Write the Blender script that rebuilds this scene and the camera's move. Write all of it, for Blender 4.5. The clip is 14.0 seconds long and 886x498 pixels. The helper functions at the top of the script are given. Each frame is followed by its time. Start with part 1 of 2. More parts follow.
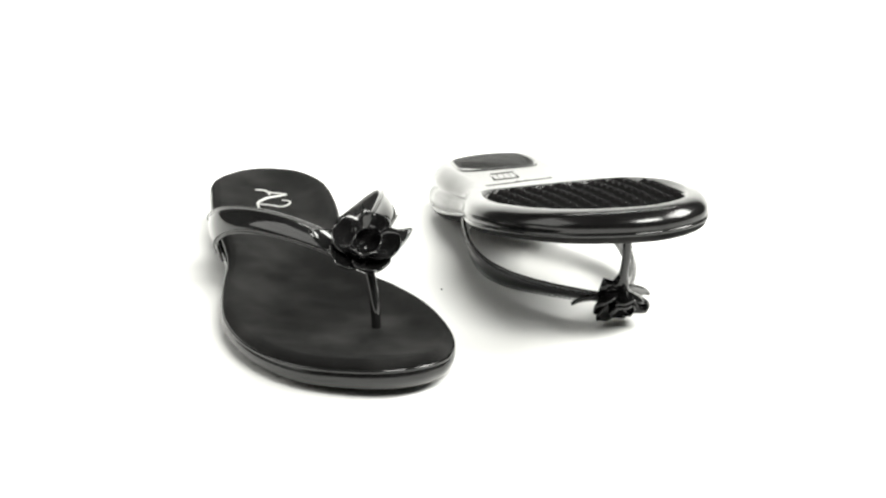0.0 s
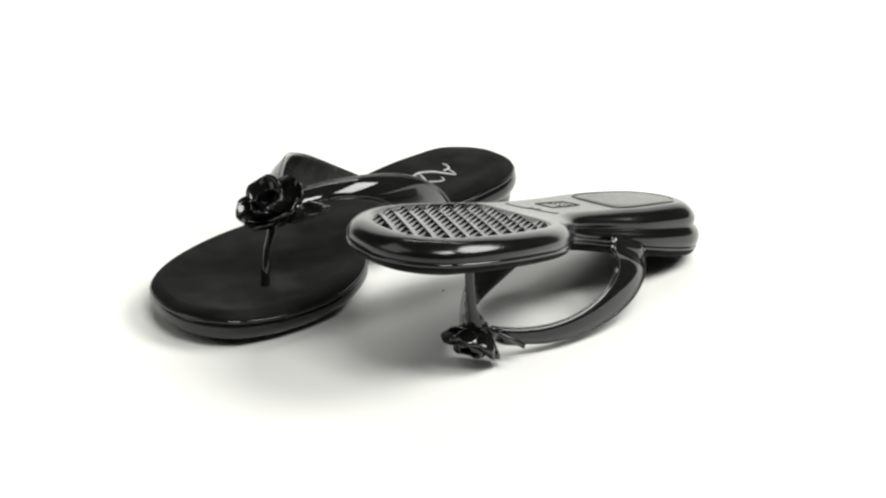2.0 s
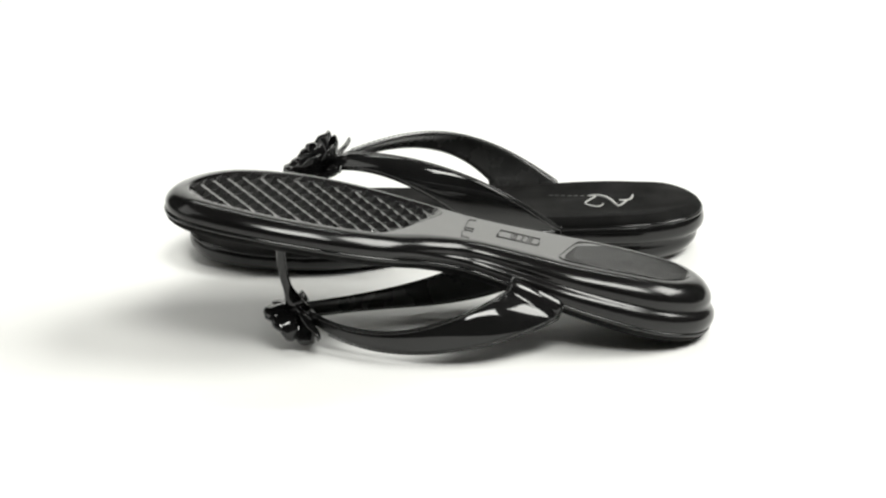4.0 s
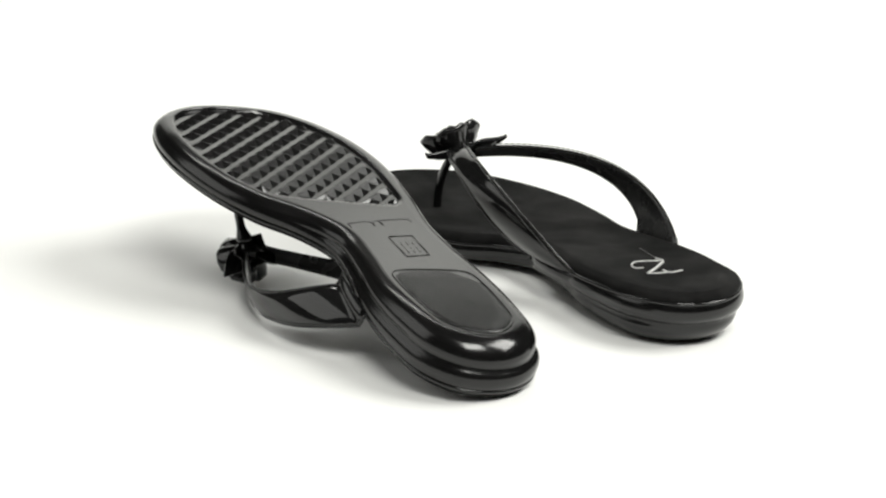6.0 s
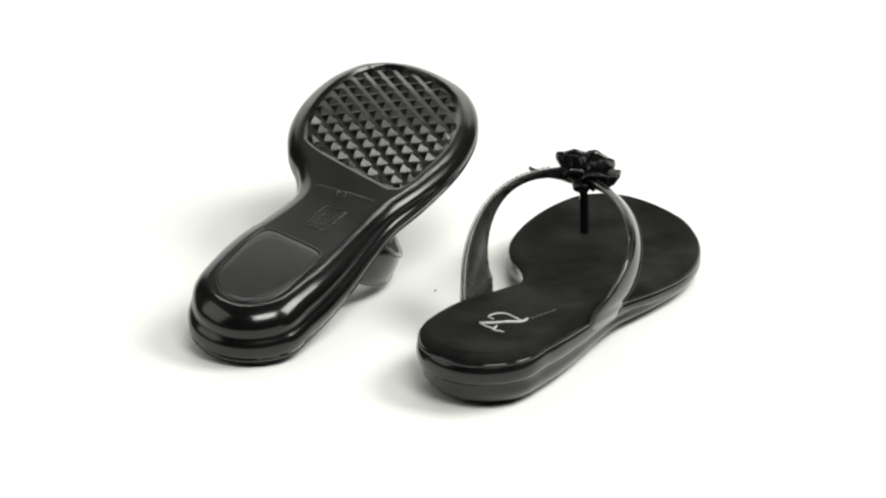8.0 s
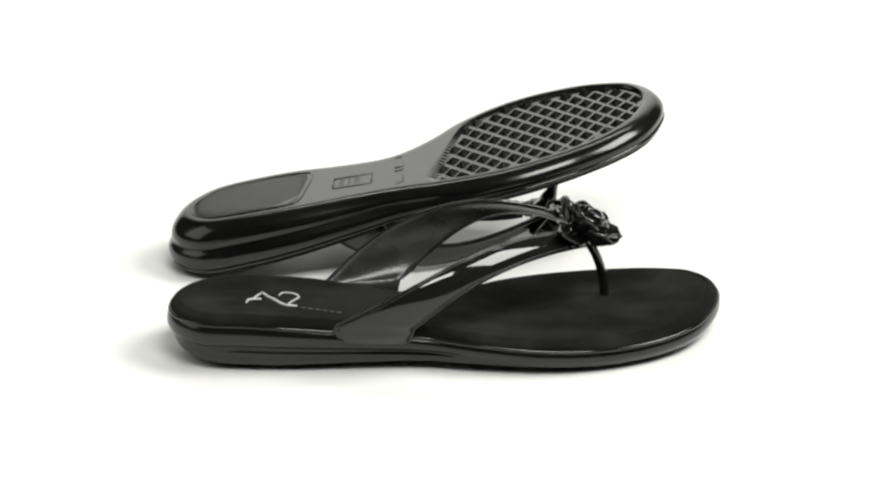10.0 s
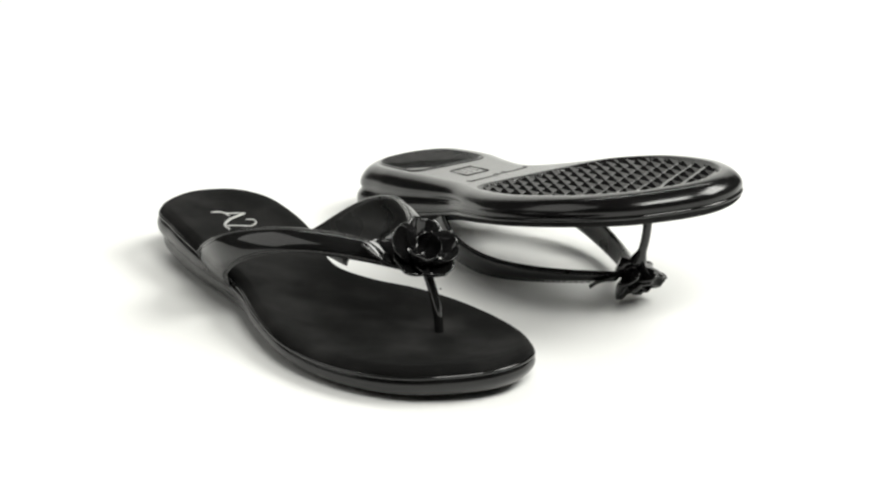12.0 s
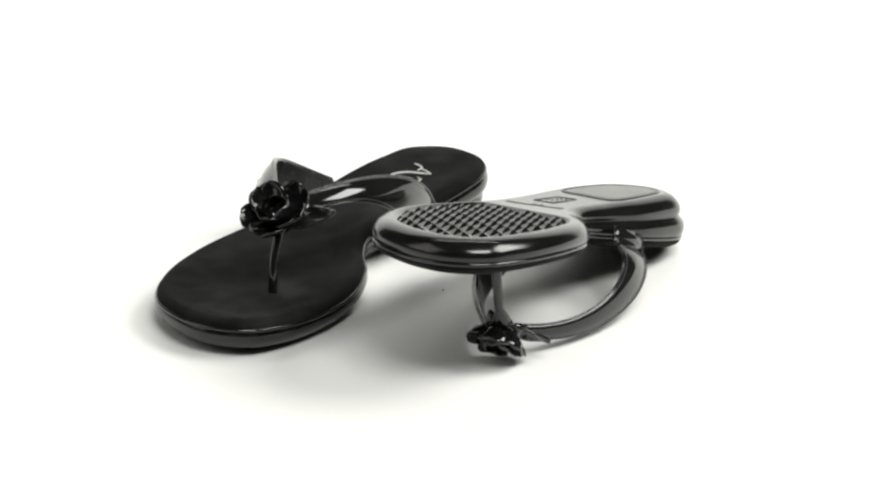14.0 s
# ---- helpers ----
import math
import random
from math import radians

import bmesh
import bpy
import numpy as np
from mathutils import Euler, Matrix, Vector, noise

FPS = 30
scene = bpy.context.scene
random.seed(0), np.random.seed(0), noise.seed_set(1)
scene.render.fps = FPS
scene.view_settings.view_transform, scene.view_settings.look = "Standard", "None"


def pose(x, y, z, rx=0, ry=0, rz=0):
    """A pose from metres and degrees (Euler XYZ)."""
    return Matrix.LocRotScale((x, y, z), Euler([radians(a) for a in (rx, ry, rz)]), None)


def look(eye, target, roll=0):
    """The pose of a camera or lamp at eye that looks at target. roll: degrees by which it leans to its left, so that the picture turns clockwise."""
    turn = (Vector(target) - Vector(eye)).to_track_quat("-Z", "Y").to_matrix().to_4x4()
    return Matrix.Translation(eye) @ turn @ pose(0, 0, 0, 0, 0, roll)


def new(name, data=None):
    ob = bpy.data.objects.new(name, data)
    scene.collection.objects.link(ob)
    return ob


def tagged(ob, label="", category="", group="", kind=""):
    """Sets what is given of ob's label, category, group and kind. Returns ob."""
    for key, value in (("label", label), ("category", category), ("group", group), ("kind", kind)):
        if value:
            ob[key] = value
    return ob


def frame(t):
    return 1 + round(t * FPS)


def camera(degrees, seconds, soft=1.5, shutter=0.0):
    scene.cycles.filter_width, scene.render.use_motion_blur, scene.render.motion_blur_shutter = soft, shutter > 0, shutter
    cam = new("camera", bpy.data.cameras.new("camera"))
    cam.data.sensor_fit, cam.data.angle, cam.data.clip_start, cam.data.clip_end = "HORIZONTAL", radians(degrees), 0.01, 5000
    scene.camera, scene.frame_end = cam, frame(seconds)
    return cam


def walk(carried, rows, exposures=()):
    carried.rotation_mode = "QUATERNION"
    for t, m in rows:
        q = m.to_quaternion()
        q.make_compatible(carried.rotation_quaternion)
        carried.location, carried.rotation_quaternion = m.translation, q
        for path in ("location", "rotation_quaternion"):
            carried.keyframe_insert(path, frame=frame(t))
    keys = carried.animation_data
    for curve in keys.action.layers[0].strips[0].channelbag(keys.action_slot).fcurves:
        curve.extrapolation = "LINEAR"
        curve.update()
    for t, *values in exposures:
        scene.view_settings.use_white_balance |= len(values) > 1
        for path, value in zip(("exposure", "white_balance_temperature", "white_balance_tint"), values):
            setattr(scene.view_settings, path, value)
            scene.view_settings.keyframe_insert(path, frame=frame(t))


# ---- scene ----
# ---- camera: stands still before a slowly turning table ----
cam = camera(19.40, 14.0, soft=2.3)
EYE = (0.0, -1.1426, 0.4372)
VIEW = look(EYE, (0.0017, -0.0129, 0.0257), 0.27)
walk(cam, [(0.0, VIEW), (14.0, VIEW)],
     exposures=[(0.0, 0.9), (0.2, 0.3), (0.4, 0.0), (14.0, 0.0)])

# ---- light: soft studio lamps, all out of view, round a white paper sweep ----
world = bpy.data.worlds.new("studio")
scene.world = world
world.use_nodes = True
world.node_tree.nodes["Background"].inputs[0].default_value = (1.0, 1.0, 0.985, 1)
world.node_tree.nodes["Background"].inputs[1].default_value = 0.045


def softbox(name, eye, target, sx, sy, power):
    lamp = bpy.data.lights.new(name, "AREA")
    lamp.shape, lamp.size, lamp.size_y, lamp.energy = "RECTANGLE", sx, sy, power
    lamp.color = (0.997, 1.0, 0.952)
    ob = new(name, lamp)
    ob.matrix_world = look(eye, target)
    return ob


softbox("softbox_key", (1.3, -0.1, 1.4), (0, 0, 0), 1.0, 0.8, 34)
softbox("softbox_front", (0.45, -1.2, 1.85), (0, 0.0, 0), 1.0, 0.6, 32)
# added weak lamp on the left, only to lift the shadows
softbox("unseen_fill", (-1.5, -0.2, 1.0), (0, 0, 0), 1.2, 1.2, 6)
# unseen helper lamp that whitens the sweep mirrored in the soles
softbox("added_backdrop_light", (0.0, 1.35, 2.2), (0, 2.5, 1.15), 1.8, 0.6, 60)


# ---- materials ----
def material(name):
    m = bpy.data.materials.new(name)
    m.use_nodes = True
    t = m.node_tree
    return m, t.nodes, t.links, t.nodes["Principled BSDF"]


def varied(name, dark, light, scale, rough, bump=0.0, bump_scale=400.0, coat=0.0, spread=0.1, spec=0.5, bump_dist=0.001, span=(0.35, 0.68)):
    """A surface whose colour and gloss drift at a broad and a fine scale, with fine relief."""
    m, n, l, b = material(name)
    co = n.new("ShaderNodeTexCoord")
    broad = n.new("ShaderNodeTexNoise")
    broad.inputs["Scale"].default_value = scale
    broad.inputs["Detail"].default_value = 5
    l.new(co.outputs["Object"], broad.inputs["Vector"])
    ramp = n.new("ShaderNodeValToRGB")
    ramp.color_ramp.elements[0].position, ramp.color_ramp.elements[1].position = span
    ramp.color_ramp.elements[0].color, ramp.color_ramp.elements[1].color = (*dark, 1), (*light, 1)
    l.new(broad.outputs["Fac"], ramp.inputs["Fac"])
    l.new(ramp.outputs["Color"], b.inputs["Base Color"])
    gl = n.new("ShaderNodeMapRange")
    gl.inputs["To Min"].default_value, gl.inputs["To Max"].default_value = rough - spread, rough + spread
    l.new(broad.outputs["Fac"], gl.inputs["Value"])
    l.new(gl.outputs["Result"], b.inputs["Roughness"])
    b.inputs["Specular IOR Level"].default_value = spec
    if coat:
        b.inputs["Coat Weight"].default_value = coat
        b.inputs["Coat Roughness"].default_value = 0.03
    if bump:
        fine = n.new("ShaderNodeTexNoise")
        fine.inputs["Scale"].default_value = bump_scale
        fine.inputs["Detail"].default_value = 3
        l.new(co.outputs["Object"], fine.inputs["Vector"])
        bp = n.new("ShaderNodeBump")
        bp.inputs["Strength"].default_value, bp.inputs["Distance"].default_value = bump, bump_dist
        l.new(fine.outputs["Fac"], bp.inputs["Height"])
        l.new(bp.outputs["Normal"], b.inputs["Normal"])
    return m


PAPER = varied("white_paper", (0.80, 0.80, 0.785), (0.83, 0.83, 0.82), 3.0, 0.6, 0.04, 900)
RUBBER = varied("moulded_rubber", (0.003, 0.003, 0.003), (0.006, 0.0058, 0.0058), 30, 0.17, 0.03, 900, spread=0.04, spec=0.5)
PATENT = varied("patent_leather", (0.006, 0.006, 0.006), (0.009, 0.009, 0.009), 40, 0.06, 0.05, 160, coat=0.1, spread=0.02, spec=0.5)
SUEDE = varied("black_suede", (0.0028, 0.0028, 0.0027), (0.023, 0.0226, 0.022), 34, 0.85, 0.5, 1500, spread=0.08, spec=0.12, span=(0.44, 0.82))
LINING = varied("strap_lining", (0.022, 0.022, 0.022), (0.04, 0.04, 0.039), 60, 0.28, 0.1, 900)
SILVER = varied("silver_foil", (0.40, 0.40, 0.39), (0.58, 0.58, 0.56), 400, 0.35, spread=0.08)
WORN_FOIL = varied("worn_foil", (0.05, 0.05, 0.049), (0.16, 0.16, 0.155), 500, 0.45, spread=0.08)
HEELPAD = varied("heel_pad_rubber", (0.003, 0.003, 0.003), (0.007, 0.0068, 0.0066), 60, 0.24, 0.05, 700, spread=0.03, spec=0.5)
STUDIO = varied("grey_studio_paint", (0.09, 0.09, 0.088), (0.12, 0.12, 0.118), 2.0, 0.8, 0.1, 60)
THREAD = varied("waxed_thread", (0.015, 0.015, 0.015), (0.03, 0.03, 0.029), 300, 0.3)


# ---- building helpers ----
def part(name, bm, mat, parent=None, label="", smooth=True):
    bmesh.ops.recalc_face_normals(bm, faces=bm.faces)
    me = bpy.data.meshes.new(name)
    bm.to_mesh(me)
    bm.free()
    me.materials.append(mat)
    if smooth:
        me.shade_smooth()
    ob = new(name, me)
    if parent:
        ob.parent = parent
    if label:
        tagged(ob, label)
    return ob


def grid_faces(bm, rows, closed_u=False, closed_v=False):
    """Quads between equal-length rows of vertices."""
    nr, nc = len(rows), len(rows[0])
    for i in range(nr if closed_u else nr - 1):
        for j in range(nc if closed_v else nc - 1):
            a, b = rows[i], rows[(i + 1) % nr]
            q = (a[j], a[(j + 1) % nc], b[(j + 1) % nc], b[j])
            if len(set(q)) == 4:
                bm.faces.new(q)


def bezier(p, t):
    a, b, c, d = (np.array(q, float) for q in p)
    return (1 - t) ** 3 * a + 3 * t * (1 - t) ** 2 * b + 3 * t * t * (1 - t) * c + t ** 3 * d


def tube(bm, pts, radius, n=8, closed=False, flat=1.0):
    """A round cord along pts; radius is a number or one per point."""
    pts = [Vector(p) for p in pts]
    rows, up = [], None
    for i, p in enumerate(pts):
        a = pts[i - 1] if (i or closed) else p
        b = pts[(i + 1) % len(pts)] if (i + 1 < len(pts) or closed) else p
        d = (b - a).normalized()
        up = d.orthogonal().normalized() if up is None else (up - d * up.dot(d)).normalized()
        side = d.cross(up)
        r = radius[i] if hasattr(radius, "__len__") else radius
        rows.append([bm.verts.new(p + (up * math.cos(k * math.tau / n) + side * flat * math.sin(k * math.tau / n)) * r) for k in range(n)])
    grid_faces(bm, rows, closed_u=closed, closed_v=True)
    if not closed:
        bm.faces.new(rows[0]), bm.faces.new(rows[-1])


# ---- the sandal's form, in its own space: x to the outer side, y towards the toe, z up ----
OUTLINE = [(0.0041, -0.0458), (0.0166, -0.0423), (0.0273, -0.0323), (0.0339, -0.0125), (0.0384, 0.0103), (0.0416, 0.0340),
           (0.0462, 0.0582), (0.0546, 0.0820), (0.0614, 0.1079), (0.0630, 0.1283), (0.0609, 0.1475), (0.0547, 0.1667), (0.0442, 0.1832),
           (0.0282, 0.1958), (0.0136, 0.2024), (0.0013, 0.2034), (-0.0093, 0.2004), (-0.0184, 0.1931), (-0.0271, 0.1753), (-0.0314, 0.1521),
           (-0.0305, 0.1272), (-0.0238, 0.1045), (-0.0131, 0.0854), (-0.0080, 0.0661), (-0.0138, 0.0440), (-0.0216, 0.0226), (-0.0257, 0.0000), (-0.0262, -0.0190), (-0.0191, -0.0338), (-0.0085, -0.0425)]
TOE = 15  # the control point at the tip of the toe


def spline(ctrl, n):
    ctrl = [np.array(c) for c in ctrl]
    m, out = len(ctrl), []
    for i in range(m):
        a, b, c, e = ctrl[i - 1], ctrl[i], ctrl[(i + 1) % m], ctrl[(i + 2) % m]
        for k in range(n):
            t = k / n
            out.append(0.5 * (2 * b + (c - a) * t + (2 * a - 5 * b + 4 * c - e) * t * t + (3 * b - a - 3 * c + e) * t ** 3))
    return np.array(out)


HALF = 210


def even(run, n):
    """n + 1 points along a polyline at even steps, closer together at both ends."""
    s = np.concatenate([[0], np.cumsum(np.hypot(*np.diff(run, axis=0).T))])
    at = np.linspace(0, 1, n + 1)
    at = (0.45 * at + 0.55 * (0.5 - 0.5 * np.cos(at * math.pi))) * s[-1]
    return np.stack([np.interp(at, s, run[:, 0]), np.interp(at, s, run[:, 1])], 1)


dense = spline(OUTLINE, 16)
left = even(dense[:TOE * 16 + 1], HALF)
right = even(np.concatenate([dense[TOE * 16:], dense[:1]]), HALF)
RING = np.concatenate([left[:-1], right[:-1]])  # heel, outer side, toe, inner side
COUNT = len(RING)
tangent = np.roll(RING, -1, 0) - np.roll(RING, 1, 0)
tangent /= np.hypot(*tangent.T)[:, None]
INWARD = np.stack([-tangent[:, 1], tangent[:, 0]], 1)
for _ in range(24):
    INWARD = (np.roll(INWARD, 1, 0) + 2 * INWARD + np.roll(INWARD, -1, 0)) / 4
INWARD /= np.hypot(*INWARD.T)[:, None]


def ease(v):
    v = min(max(v, 0.0), 1.0)
    return v * v * (3 - 2 * v)


# the heel's upper edge overhangs its foot, most of all at the back
LIP = np.array([0.0013 * (1 - ease((y - 0.02) / 0.045)) + 0.0028 * ease((-y - 0.018) / 0.026) for y in RING[:, 1]])
RING = RING - INWARD * LIP[:, None]

TOP = np.polyfit([-0.051, 0.010, 0.070, 0.130, 0.210], [0.0250, 0.0235, 0.0176, 0.0137, 0.0160], 4)
BASE = np.polyfit([-0.048, -0.03, -0.01, 0.02, 0.045, 0.0665, 0.09, 0.115, 0.14, 0.16, 0.18, 0.195, 0.21],
                  [0.0008, 0.0, 0.0, 0.0012, 0.003, 0.0036, 0.003, 0.0012, 0.0, 0.0, 0.0004, 0.0014, 0.0030], 6)


def spring(y):
    """The toe's lift over the ground."""
    return 0.0014 * np.clip((y - 0.08) / 0.12, 0, 2) ** 2


def top(y):
    return np.polyval(TOP, y) + spring(y)


def base(y):
    return 0.49 * np.maximum(np.polyval(BASE, y), 0) + spring(y)


def ring_at(inset):
    return RING + INWARD * inset


SETBACK = np.array([0.0013 - 0.0007 * min(max((y - 0.045) / 0.06, 0), 1) for y in RING[:, 1]])  # how far the footbed sits in from the sole


def fill_grid(bm, ring_verts, ring_xy, height, cols):
    """Fills a ring from its outer to its inner side with a grid whose inner points lie at height(x, y)."""
    rows = []
    for i in range(HALF + 1):
        a, b = i, (COUNT - i) % COUNT
        if a == b:
            rows.append([ring_verts[a]] * (cols + 1))
            continue
        row = [ring_verts[a]]
        for j in range(1, cols):
            p = ring_xy[a] + (ring_xy[b] - ring_xy[a]) * j / cols
            row.append(bm.verts.new((p[0], p[1], height(p[0], p[1]))))
        rows.append(row + [ring_verts[b]])
    for r0, r1 in zip(rows[:-1], rows[1:]):
        for j in range(cols):
            q = list(dict.fromkeys((r0[j], r0[j + 1], r1[j + 1], r1[j])))
            if len(q) > 2:
                bm.faces.new(q)


def rim_distance(x, y):
    """How far a point lies inside the outline; below zero outside it."""
    gap = RING - (x, y)
    k = (gap ** 2).sum(1).argmin()
    return math.copysign(math.hypot(*gap[k]), -gap[k] @ INWARD[k])


def tread_field(x, y):
    """How far a point lies inside the tread's recess, in metres."""
    edge = rim_distance(x, y) - 0.0085 - 0.0015 * min(max((x - 0.01) / 0.03, 0), 1)
    line = (y - 0.0925 + 0.55 * (x - 0.010)) * 0.88
    k = max(0.009 - abs(edge - line), 0.0) / 0.009
    return min(edge, line) - 0.00225 * k * k


TREAD_DEPTH = 0.0017


def sole_height(x, y):
    return base(y) + TREAD_DEPTH * ease(tread_field(x, y) / 0.0011)


def mirror(bm, s):
    if s < 0:
        for v in bm.verts:
            v.co.x *= -1


# the wall of the sole, from the ground upwards: share of the height, millimetres inwards at heel and forefoot
WALL = [(0.0, 10.2, 9.4), (0.0, 9.2, 8.5), (0.015, 8.0, 7.3), (0.05, 6.3, 5.8), (0.11, 4.7, 4.4), (0.19, 3.4, 3.2), (0.28, 2.5, 2.3), (0.36, 2.3, 1.7),
        (0.43, 2.6, 1.2), (0.49, 3.3, 0.9), (0.53, 3.2, 0.75), (0.58, 2.2, 0.6), (0.64, 1.3, 0.5), (0.71, 0.75, 0.5), (0.79, 0.6, 0.65), (0.86, 0.8, 0.9),
        (0.92, 1.2, 1.2), (0.97, 1.8, 1.7), (1.0, 2.4, 2.2)]
EDGE = 0.0040  # how far the footbed's rounded edge rolls down to the piping


def build_outsole(s, root):
    bm = bmesh.new()
    rings = []
    for f, heel, fore in WALL:
        rows = []
        for k in range(COUNT):
            y0 = RING[k][1]
            w = ease((y0 - 0.045) / 0.06)
            p = RING[k] + INWARD[k] * ((heel + (fore - heel) * w) * 0.001 + LIP[k] * max(0.0, 1 - f / 0.6))
            z = base(p[1]) + f * (top(y0) - EDGE - base(p[1]))
            rows.append(bm.verts.new((p[0], p[1], z)))
        rings.append(rows)
    grid_faces(bm, rings, closed_v=True)
    plate = np.array([v.co[:2] for v in rings[0]])
    fill_grid(bm, rings[0], plate, sole_height, 76)
    under = np.array([v.co[:2] for v in rings[-1]])
    fill_grid(bm, rings[-1], under, lambda x, y: top(y) - EDGE - 0.001, 8)
    mirror(bm, s)
    return part("outsole", bm, RUBBER, root, "glossy black moulded rubber sole with two rounded ribs")


def build_insole(s, root):
    bm = bmesh.new()
    rings = []
    for inset, drop in ((0.0026, -0.0050), (0.0012, -0.0042), (0.0008, -0.0032), (0.0010, -0.0022), (0.0017, -0.0012), (0.0029, -0.0004), (0.0044, 0.0002), (0.006, 0.0004)):
        xy = ring_at(inset) + (INWARD * SETBACK[:, None] if inset < 0.006 else 0)
        rings.append([bm.verts.new((p[0], p[1], top(RING[k][1]) + drop)) for k, p in enumerate(xy)])
    grid_faces(bm, rings, closed_v=True)

    fill_grid(bm, rings[-1], ring_at(0.006), footbed, 30)
    mirror(bm, s)
    return part("insole", bm, SUEDE, root, "matt black suede footbed, faintly scuffed")


def build_binding(s, root):
    bm = bmesh.new()
    xy = ring_at(0.0009) + INWARD * SETBACK[:, None]
    tube(bm, [(p[0], p[1], top(RING[k][1]) - EDGE) for k, p in enumerate(xy)], 0.0010, 8, closed=True)
    mirror(bm, s)
    return part("binding", bm, PATENT, root, "shiny black piping round the footbed")


ROW, LANE = np.array((0.0071, 0.0031)), np.array((0.0057, -0.0069))  # one step along a row, one along a lane


def build_tread(s, outsole):
    """Rows of pointed pyramids on an oblique lattice, parted by lanes both ways; those at the rim are cut short by it."""
    height, shared = 0.0023, None
    corners = [(-1, -1), (0, -1), (1, -1), (1, 0), (1, 1), (0, 1), (-1, 1), (-1, 0)]
    for i in range(-14, 15):
        for j in range(-14, 15):
            mid = (0.0285, 0.1322) + ROW * i + LANE * j
            foot = [mid + ROW * 0.425 * u + LANE * 0.43 * v for u, v in corners]
            whole = min(tread_field(*f) for f in foot) > 0.0007
            if not whole:
                if tread_field(*mid) < 0.0012:
                    continue
                for k, f in enumerate(foot):
                    reach = 1.0
                    while reach > 0.05 and tread_field(*(mid + (f - mid) * reach)) < 0.0007:
                        reach -= 0.05
                    foot[k] = mid + (f - mid) * reach
            slope = (base(mid[1] + 0.004) - base(mid[1] - 0.004)) / 0.008
            if whole and shared:
                ob = new("tread_block", shared)
                ob.parent = outsole
            else:
                bm = bmesh.new()
                low = [bm.verts.new((s * (f - mid)[0], (f - mid)[1], 0.0003)) for f in foot]
                peak = sum(foot) / len(foot) - mid
                share = 1.0 if whole else math.sqrt(min(np.hypot(*(f - mid)) for f in foot) / 0.0024)
                high = [bm.verts.new((s * (peak[0] + v.co.x * s * 0.06), peak[1] + v.co.y * 0.06, -height * min(1.0, share))) for v in low]
                bm.faces.new(high)
                for k in range(8):
                    bm.faces.new((low[k], low[(k + 1) % 8], high[(k + 1) % 8], high[k]))
                ob = part("tread_block", bm, RUBBER, outsole, smooth=False)
                if whole:
                    shared = ob.data
            ob.matrix_basis = pose(s * mid[0], mid[1], base(mid[1]) + TREAD_DEPTH, math.degrees(math.atan(slope)))


# straps: rear and front edge as curves, from the side of the sole to the knot under the flower
STRAPS = {
    "outer": (((0.0401, 0.0196, 0.0225), (0.0591, 0.0556, 0.0440), (0.0393, 0.0793, 0.0572), (0.0093, 0.1294, 0.0471)),
              ((0.0473, 0.0533, 0.0216), (0.0502, 0.0584, 0.0248), (0.0561, 0.0795, 0.0520), (0.0101, 0.1387, 0.0396))),
    "inner": (((-0.0200, 0.0229, 0.0188), (-0.0208, 0.0318, 0.0213), (-0.0419, 0.0663, 0.0637), (-0.0016, 0.1261, 0.0528)),
              ((-0.0176, 0.0593, 0.0195), (-0.0272, 0.0734, 0.0223), (-0.0348, 0.0981, 0.0584), (-0.0044, 0.1350, 0.0448))),
}
# the same on the sandal that lies on its straps, pressed flatter
PRESSED = {
    "outer": (((0.0300, 0.0248, 0.0193), (0.0458, 0.0564, 0.0507), (0.0408, 0.0794, 0.0467), (0.0106, 0.1277, 0.0525)),
              ((0.0426, 0.0522, 0.0181), (0.0497, 0.0676, 0.0374), (0.0336, 0.0962, 0.0434), (0.0101, 0.1361, 0.0481))),
    "inner": (((-0.0214, 0.0256, 0.0244), (-0.0420, 0.0557, 0.0388), (-0.0245, 0.0945, 0.0605), (-0.0027, 0.1248, 0.0530)),
              ((-0.0160, 0.0502, 0.0179), (-0.0358, 0.0657, 0.0234), (-0.0298, 0.0962, 0.0527), (-0.0011, 0.1313, 0.0468))),
}


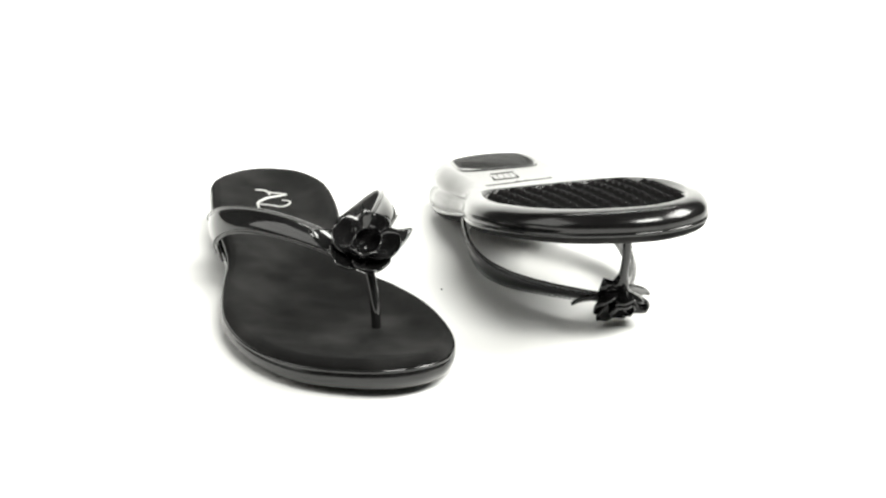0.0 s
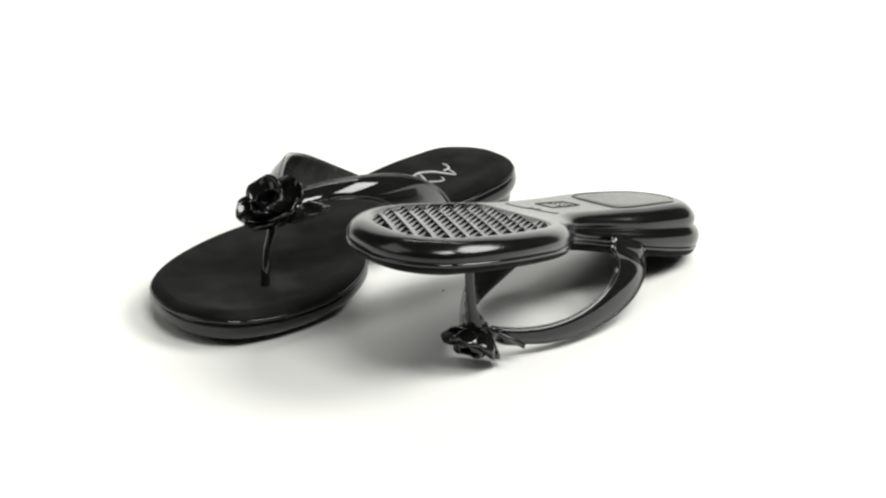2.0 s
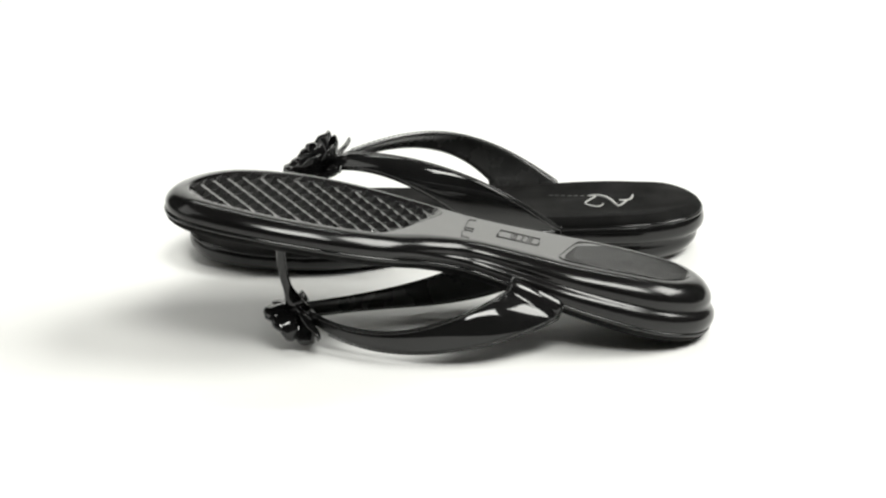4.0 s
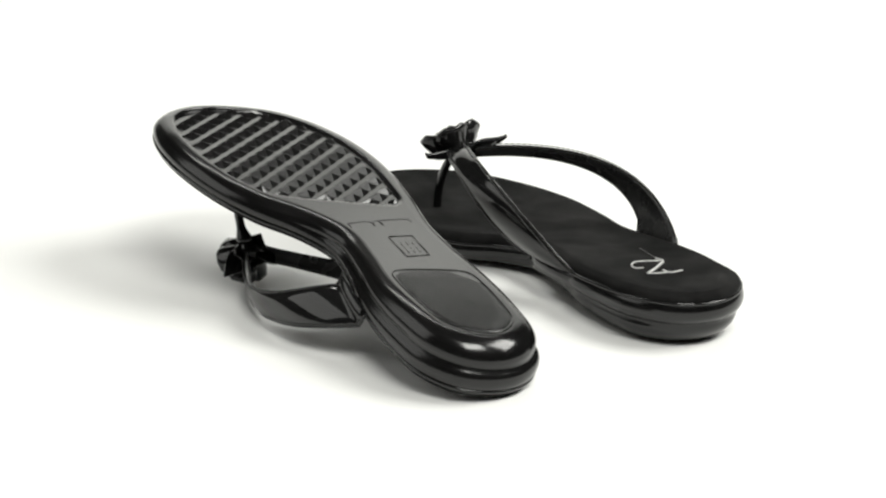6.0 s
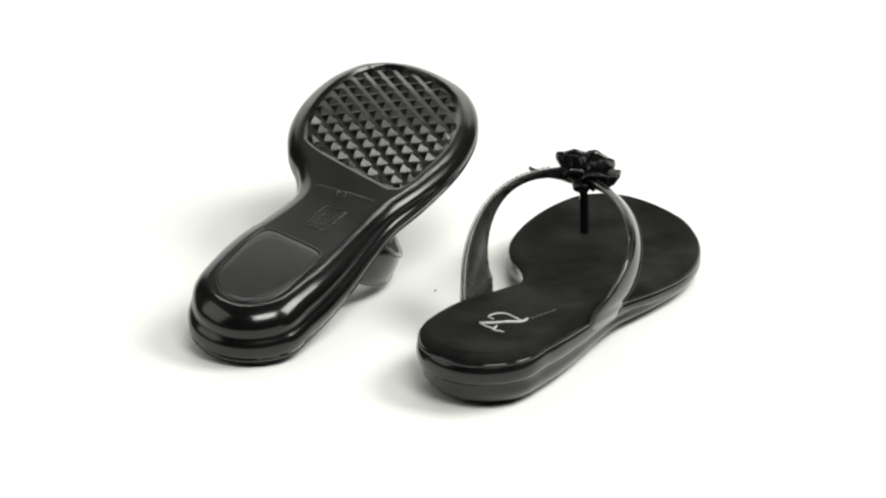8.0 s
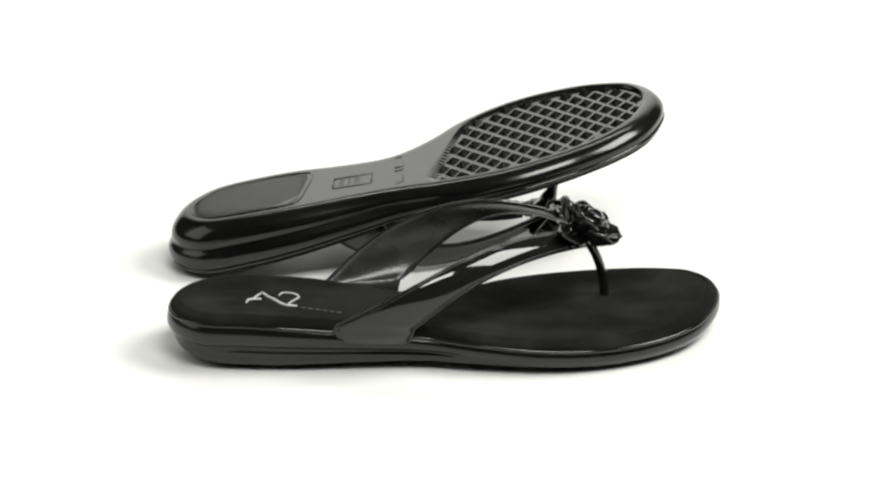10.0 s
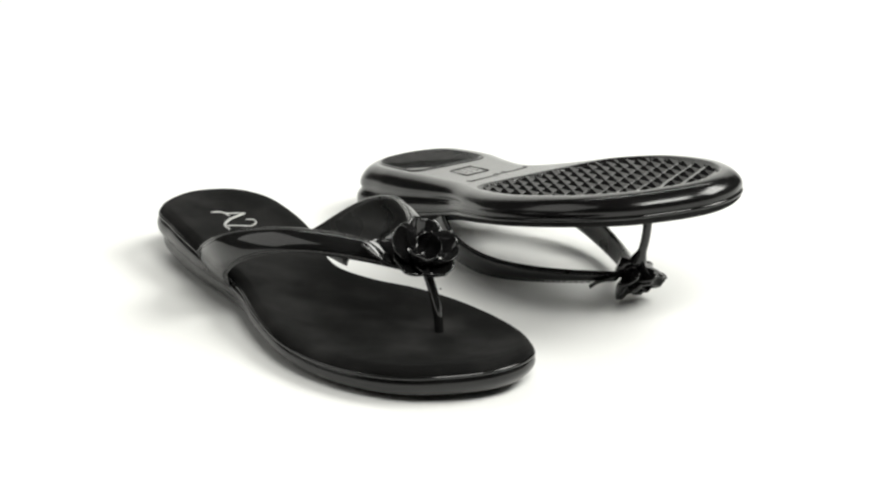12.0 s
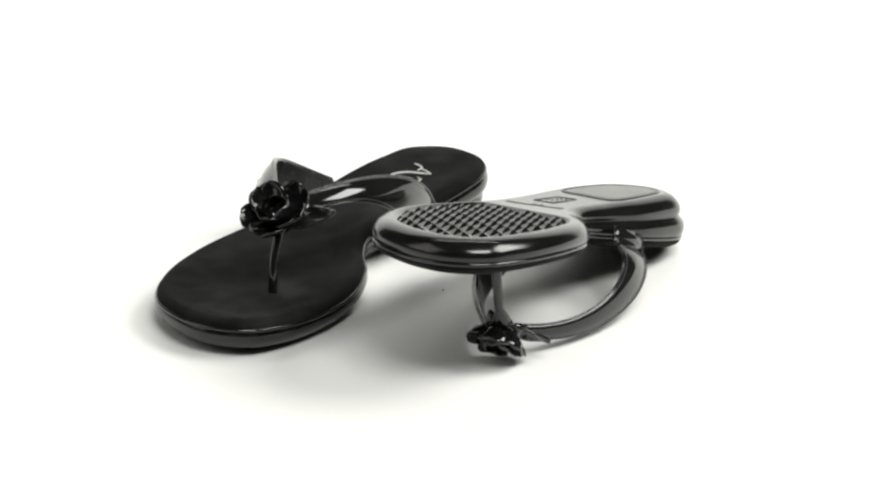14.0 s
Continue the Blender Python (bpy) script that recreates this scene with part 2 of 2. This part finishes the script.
def build_strap(s, root, which):
    rear, front = (STRAPS if s > 0 else PRESSED)[which]
    sign = 1 if which == "outer" else -1
    n, m, thick = 44, 10, 0.0011
    outer, inner = [], []
    bm = bmesh.new()
    pts = np.array([[bezier(rear, i / n) * (1 - j / m) + bezier(front, i / n) * j / m for j in range(m + 1)] for i in range(n + 1)])
    root_row = pts[0] * (0.95, 1, 1) - (0, 0.002, 0.0075)
    pts = np.concatenate([[root_row, pts[0] * 0.6 + root_row * 0.4], pts])
    n += 2
    du, dv = np.gradient(pts, axis=0), np.gradient(pts, axis=1)
    nor = np.cross(du, dv)
    nor /= np.linalg.norm(nor, axis=2)[:, :, None]
    if nor[n // 3, m // 2, 0] * sign < 0:
        nor = -nor
    for i in range(n + 1):
        ro, ri = [], []
        for j in range(m + 1):
            crown = 0.0012 * (1 - (2 * j / m - 1) ** 2)
            edge = 1 - 0.55 * abs(2 * j / m - 1) ** 6
            p = pts[i, j] + nor[i, j] * crown
            ro.append(bm.verts.new(p + nor[i, j] * thick * edge))
            ri.append(bm.verts.new(p - nor[i, j] * thick * edge))
        outer.append(ro), inner.append(ri)
    rows = [[*ro, *reversed(ri)] for ro, ri in zip(outer, inner)]
    grid_faces(bm, rows, closed_v=True)
    bm.faces.new(rows[0]), bm.faces.new(rows[-1])
    within = {v for row in inner for v in row}
    for f in bm.faces:
        f.material_index = int(all(v in within for v in f.verts))
    mirror(bm, s)
    strap = part("strap", bm, PATENT, root, "glossy black patent strap with a stitched edge")
    strap.data.materials.append(LINING)
    for j, inn in ((0, 1), (m, m - 1)):
        bm = bmesh.new()
        tube(bm, [pts[i, j] * 0.97 + pts[i, inn] * 0.03 + nor[i, j] * 0.0002 for i in range(n + 1)], 0.0006, 6)
        mirror(bm, s)
        part("strap_edge", bm, PATENT, strap)
        # a row of stitches just inside the edge
        bm = bmesh.new()
        seam = np.array([pts[i, j] * 0.6 + pts[i, inn] * 0.4 + nor[i, j] * (thick + 0.0006) for i in range(n + 1)])
        at = np.linspace(1, n - 2, 200)
        seam = np.stack([np.interp(at, np.arange(n + 1), seam[:, k]) for k in range(3)], 1)
        tube(bm, seam, [0.00010 + 0.00022 * abs(math.sin(k * math.pi / 4)) for k in range(200)], 5)
        mirror(bm, s)
        part("stitching", bm, THREAD, strap)
    return strap


def petal(length, width, curl, point, cup):
    """One petal along +x: pointed or round, cupped and curled, with thickness."""
    bm = bmesh.new()
    n, m, thick = 14, 8, 0.0006
    up, low = [], []
    for i in range(n + 1):
        t = i / n
        fat = t if point else t ** 1.4
        w = width * math.sin(math.pi * min(fat * 0.94 + 0.06, 1)) ** (0.9 if point else 0.45) * (1 - point * t * 0.55) + 0.0006
        ru, rl = [], []
        for j in range(m + 1):
            q = 2 * j / m - 1
            x, y = length * t, w * q
            z = curl * t ** 3 * length + cup * q * q * w + 0.0004 * math.sin(9 * t + 3 * q)
            ru.append(bm.verts.new((x, y, z + thick)))
            rl.append(bm.verts.new((x, y, z - thick)))
        up.append(ru), low.append(rl)
    rows = [[*a, *reversed(b)] for a, b in zip(up, low)]
    grid_faces(bm, rows, closed_v=True)
    bm.faces.new(rows[0]), bm.faces.new(rows[-1])
    return bm


FLOWER = {1: pose(0.0032, 0.1366, 0.0410, -38, 4, 0), -1: pose(0.0033, 0.1345, 0.0470, -26, 4, 0)}


def build_flower(s, root):
    bm = bmesh.new()
    bmesh.ops.create_cone(bm, cap_ends=True, segments=20, radius1=0.0035, radius2=0.0062, depth=0.005)
    flower = part("flower", bm, PATENT, root, "shiny black patent flower with curled petals")
    m = FLOWER[s]
    if s < 0:
        m = Matrix.Diagonal((-1, 1, 1, 1)) @ m @ Matrix.Diagonal((-1, 1, 1, 1))
    flower.matrix_basis = m
    rng = random.Random(4)
    full = 1.22 if s > 0 else 1.0  # the flower underneath is pressed together
    for turns, length, width, curl, point, cup, z, lean in (((-38, 202), 0.0205, 0.0062, 0.08, 0.9, 0.12, 0.0012, -5),
                                                            ((20, 92, 164, 236, 308), 0.0132, 0.0066, 0.42, 0.0, 0.62, 0.0026, 8),
                                                            ((56, 176, 296), 0.0085, 0.0052, 0.55, 0.0, 0.80, 0.0034, 34)):
        mesh = None
        for turn in turns:
            if mesh is None:
                ob = part("petal", petal(length * full, width * full, curl, point, cup), PATENT, flower)
                mesh = ob.data
            else:
                ob = new("petal", mesh)
                ob.parent = flower
            ob.matrix_basis = (pose(0, 0, z, 0, 0, (90 - s * (90 - turn)) + rng.uniform(-6, 6))
                               @ pose(0.0015, 0, 0, rng.uniform(-10, 10), -lean + rng.uniform(-9, 9), 0))
    bm = bmesh.new()
    bmesh.ops.create_icosphere(bm, subdivisions=2, radius=0.0024)
    bead = part("bead", bm, PATENT, flower)
    bead.matrix_basis = pose(0, 0, 0.0060)


def build_post(s, root):
    lift = 0.0 if s > 0 else 0.002
    bm = bmesh.new()
    path = ((0.0016, 0.1507, 0.0100), (0.0016, 0.1504, 0.022), (0.0020, 0.1475, 0.034), (0.0028, 0.1378, 0.0440 + lift))
    ts = [i / 20 for i in range(21)]
    rad = [0.0021 + 0.0022 * ease((t - 0.8) / 0.2) for t in ts]
    tube(bm, [bezier(path, t) for t in ts], rad, 12)
    mirror(bm, s)
    part("toe_post", bm, PATENT, root, "black wrapped leather toe post")
    # the web that joins the two straps under the flower
    bm = bmesh.new()
    tube(bm, [(x, y, z + lift) for x, y, z in ((-0.0045, 0.1300, 0.0482), (-0.001, 0.1338, 0.0478), (0.003, 0.1358, 0.0466), (0.007, 0.1350, 0.0452), (0.0105, 0.1330, 0.0432))],
         [0.0050, 0.0054, 0.0056, 0.0054, 0.0050], 12, flat=0.35)
    mirror(bm, s)
    part("knot", bm, PATENT, root)


LOGO = [[(0.0013, 0.0008), (-0.0018, 0.0033), (-0.0001, 0.0075), (0.0040, 0.0094), (0.0080, 0.0068), (0.0117, 0.0040), (0.0135, 0.0030)],
        [(0.0148, 0.0070), (0.0135, 0.0012), (0.0060, -0.0032), (-0.0030, -0.0060)],
        [(-0.0030, -0.0060), (0.0005, -0.0087), (0.0045, -0.0110), (0.0064, -0.0135)],
        [(0.0052, -0.0075), (0.0055, -0.0128), (0.0106, -0.0150)]]
LOGO_WIDTH = (0.00045, 0.00075, 0.00055, 0.00055)


def smooth_path(pts, n=6):
    pts = [np.array(p) for p in pts]
    pts = [2 * pts[0] - pts[1], *pts, 2 * pts[-1] - pts[-2]]
    out = []
    for a, b, c, e in zip(pts[:-3], pts[1:-2], pts[2:-1], pts[3:]):
        for k in range(n):
            t = k / n
            out.append(0.5 * (2 * b + (c - a) * t + (2 * a - 5 * b + 4 * c - e) * t * t + (3 * b - a - 3 * c + e) * t ** 3))
    return out + [pts[-2]]


def footbed(x, y):
    """The height of the suede at a place."""
    d = min(rim_distance(x, y) / 0.022, 1)
    soft = noise.noise(Vector((x * 45, y * 38, 3.0))) * 0.0011 + noise.noise(Vector((x * 120, y * 90, 8.0))) * 0.0005
    return top(y) + 0.0004 - 0.0016 * ease((d - 0.27) / 0.73) + soft * ease((d - 0.27) * 3)


def build_logo(insole, s):
    """A foil-stamped monogram of plain strokes, and a faint thin line beside it."""
    for pts, w in zip(LOGO, LOGO_WIDTH):
        bm = bmesh.new()
        line = smooth_path(pts)
        tube(bm, [(s * p[0], p[1], footbed(*p) + 0.0001) for p in line],
             [w * (0.55 + 0.45 * math.sin(math.pi * (0.15 + 0.7 * k / (len(line) - 1)))) for k in range(len(line))], 6)
        part("foil_stroke", bm, SILVER, insole, "silver foil stamp")
    for k in range(6):
        bm = bmesh.new()
        ends = [(0.0160 + 0.0011 * k, 0.0085 + 0.0030 * k), (0.0166 + 0.0011 * k, 0.0104 + 0.0030 * k)]
        tube(bm, [(s * x, y, footbed(x, y)) for x, y in ends], 0.00028, 5)
        part("foil_stroke", bm, WORN_FOIL, insole, "worn grey foil stamp")


def build_sole_marks(outsole, s):
    """The heel pad, the moulded name plate with unreadable bars, and the bracket line before the tread."""
    inset = ring_at(0.0125) + INWARD * LIP[:, None]
    rear = [p for p in np.roll(inset, HALF, 0) if p[1] < 0.0265 - 0.46 * p[0]]
    front = [rear[-1] + (rear[0] - rear[-1]) * t for t in np.linspace(0.03, 0.97, 16)]
    loop = np.array(rear + front)
    for _ in range(16):
        loop = (np.roll(loop, 1, 0) + 2 * loop + np.roll(loop, -1, 0)) / 4
    middle = loop.mean(0)
    bm = bmesh.new()
    rows = []
    for share, drop in ((1.0, 0.0002), (0.985, -0.00012), (0.955, -0.0002), (0.8, -0.0002), (0.55, -0.0002), (0.3, -0.0002), (0.1, -0.0002)):
        rows.append([bm.verts.new((s * q[0], q[1], base(q[1]) + drop)) for q in middle + (loop - middle) * share])
    grid_faces(bm, rows, closed_v=True)
    bm.faces.new(rows[-1])
    pad = part("heel_pad", bm, HEELPAD, outsole, "dull black finely ribbed heel pad")
    # fine ribs along the pad
    along, across = np.array((0.42, -0.907)), np.array((0.907, 0.42))
    ring = middle + (loop - middle) * 0.97
    for k in range(-20, 21):
        d = ((ring - middle) @ across) - k * 0.0012
        ends = []
        for i in range(len(ring)):
            if d[i - 1] * d[i] < 0:
                ends.append(ring[i - 1] + (ring[i] - ring[i - 1]) * d[i - 1] / (d[i - 1] - d[i]))
        if len(ends) == 2 and np.hypot(*(ends[1] - ends[0])) > 0.004:
            bm = bmesh.new()
            tube(bm, [(s * p[0], p[1], base(p[1]) - 0.0002) for p in (ends[0] + (ends[1] - ends[0]) * t for t in np.linspace(0, 1, 9))], 0.00017, 5)
            part("rib", bm, HEELPAD, pad)

    bm = bmesh.new()
    tube(bm, [(s * q[0], q[1], base(q[1]) + 0.00005) for q in middle + (loop - middle) * 1.035], 0.0005, 6, closed=True)
    part("heel_pad_rim", bm, RUBBER, outsole)

    def ridge(pts, r, name="moulded_line"):
        bm = bmesh.new()
        tube(bm, [(s * x, y, base(y) + 0.0001) for x, y in pts], r, 6)
        part(name, bm, RUBBER, outsole)

    plate = [(0.0090, 0.0357), (0.0134, 0.0541), (0.0245, 0.0508), (0.0198, 0.0328)]
    for k in range(4):
        ridge([plate[k], plate[(k + 1) % 4]], 0.00045)
    for k in range(3):
        t = 0.25 + 0.25 * k
        p = [plate[0][i] + (plate[3][i] - plate[0][i]) * t for i in (0, 1)]
        q = [plate[1][i] + (plate[2][i] - plate[1][i]) * t for i in (0, 1)]
        for u0, u1 in ((0.16, 0.30), (0.38, 0.45), (0.54, 0.70)):
            ridge([[p[i] + (q[i] - p[i]) * u for i in (0, 1)] for u in (u0, u1)], 0.0003, "moulded_bar")
    ridge([(0.0030, 0.0680), (0.0034, 0.0714), (0.0120, 0.0702), (0.0160, 0.0680), (0.0190, 0.0686), (0.0330, 0.0645), (0.0332, 0.0612)], 0.0004)
    ridge([(0.0145, 0.0650), (0.0150, 0.0690)], 0.0005)
    ridge([(0.0185, 0.0640), (0.0190, 0.0685)], 0.0005)


def build_sandal(s):
    root = new("sandal")
    outsole = build_outsole(s, root)
    insole = build_insole(s, root)
    build_logo(insole, s)
    build_sole_marks(outsole, s)
    build_binding(s, root)
    build_strap(s, root, "outer")
    build_strap(s, root, "inner")
    build_post(s, root)
    build_flower(s, root)
    build_tread(s, outsole)
    return root


# ---- the setting: one white sheet that sweeps up behind ----
def build_ground():
    bm = bmesh.new()
    prof = [(-0.62, 0.0), (0.0, 0.0), (0.8, 0.0), (1.6, 0.0)]
    prof += [(1.6 + 0.9 * math.sin(a), 0.9 - 0.9 * math.cos(a)) for a in (math.radians(7.5 * k) for k in range(1, 13))]
    prof += [(2.5, 2.0)]
    rows = [[bm.verts.new((x, y, z)) for x in (-1.6, -0.8, 0.0, 0.8, 1.6)] for y, z in prof]
    grid_faces(bm, rows)
    ob = part("ground", bm, PAPER)
    return tagged(ob, "seamless white paper sweep, softly lit", "backdrop", kind="structure")


def build_room():
    """Unseen dim studio round the paper, added to darken reflections: floor, four walls, ceiling."""
    for name, size, place in (("floor", (7.2, 7.2, 0.1), (0, 0, -0.06)), ("ceiling", (7.2, 7.2, 0.1), (0, 0, 3.05)),
                              ("wall_north", (7.2, 0.1, 3.0), (0, 3.55, 1.49)), ("wall_south", (7.2, 0.1, 3.0), (0, -3.55, 1.49)),
                              ("wall_east", (0.1, 7.0, 3.0), (3.55, 0, 1.49)), ("wall_west", (0.1, 7.0, 3.0), (-3.55, 0, 1.49))):
        bm = bmesh.new()
        bmesh.ops.create_cube(bm, size=1, matrix=Matrix.Diagonal((*size, 1)))
        ob = part(name, bm, STUDIO, smooth=False)
        ob.location = place
        tagged(ob, "unseen plain grey painted studio " + name.split("_")[0], name.split("_")[0], kind="structure")


build_ground()
build_room()
upright = build_sandal(1)
tagged(upright, "black thong sandal standing upright, suede footbed, patent flower strap", "sandal", "pair of sandals")
turned = build_sandal(-1)
tagged(turned, "black thong sandal lying upside down, ridged rubber sole showing", "sandal", "pair of sandals")
bm = bmesh.new()
bmesh.ops.create_icosphere(bm, subdivisions=2, radius=0.00045)
speck = tagged(part("dust_speck", bm, LINING), "tiny dark speck of dust on the white paper", "speck")

UPRIGHT = pose(-0.0756, 0.0636, 0.0006, 0, 0, -161.22)
TURNED = pose(0.0324, 0.0915, 0.0348, 0, 0, -159.76) @ pose(0, 0, 0, 12.30, 0, 0) @ pose(0, 0, 0, 0, 182.42, 0)
SPECK = pose(0.0012, 0.0014, 0.0003)

# ---- the table's turn, seconds and degrees ----
TURN = [(0.0, 0.70), (0.4, -9.07), (1.0, -24.04), (1.5, -37.65), (2.2, -56.71), (2.6, -67.14), (3.0, -77.42), (3.8, -99.56),
        (4.6, -121.28), (5.3, -140.98), (5.6, -148.78), (6.0, -159.40), (6.5, -172.85), (6.8, -181.81), (7.2, -194.04), (7.5, -202.43), (7.8, -210.66),
        (8.2, -223.34), (8.9, -243.57), (9.6, -264.76), (10.3, -285.94), (10.8, -301.83), (11.0, -308.57), (11.6, -327.58), (12.0, -340.15),
        (12.5, -356.22), (13.2, -378.90), (14.0, -404.29)]


def motions():
    for thing, rest in ((upright, UPRIGHT), (turned, TURNED), (speck, SPECK)):
        walk(thing, [(t, pose(0, 0, 0, 0, 0, a) @ rest) for t, a in TURN])


motions()
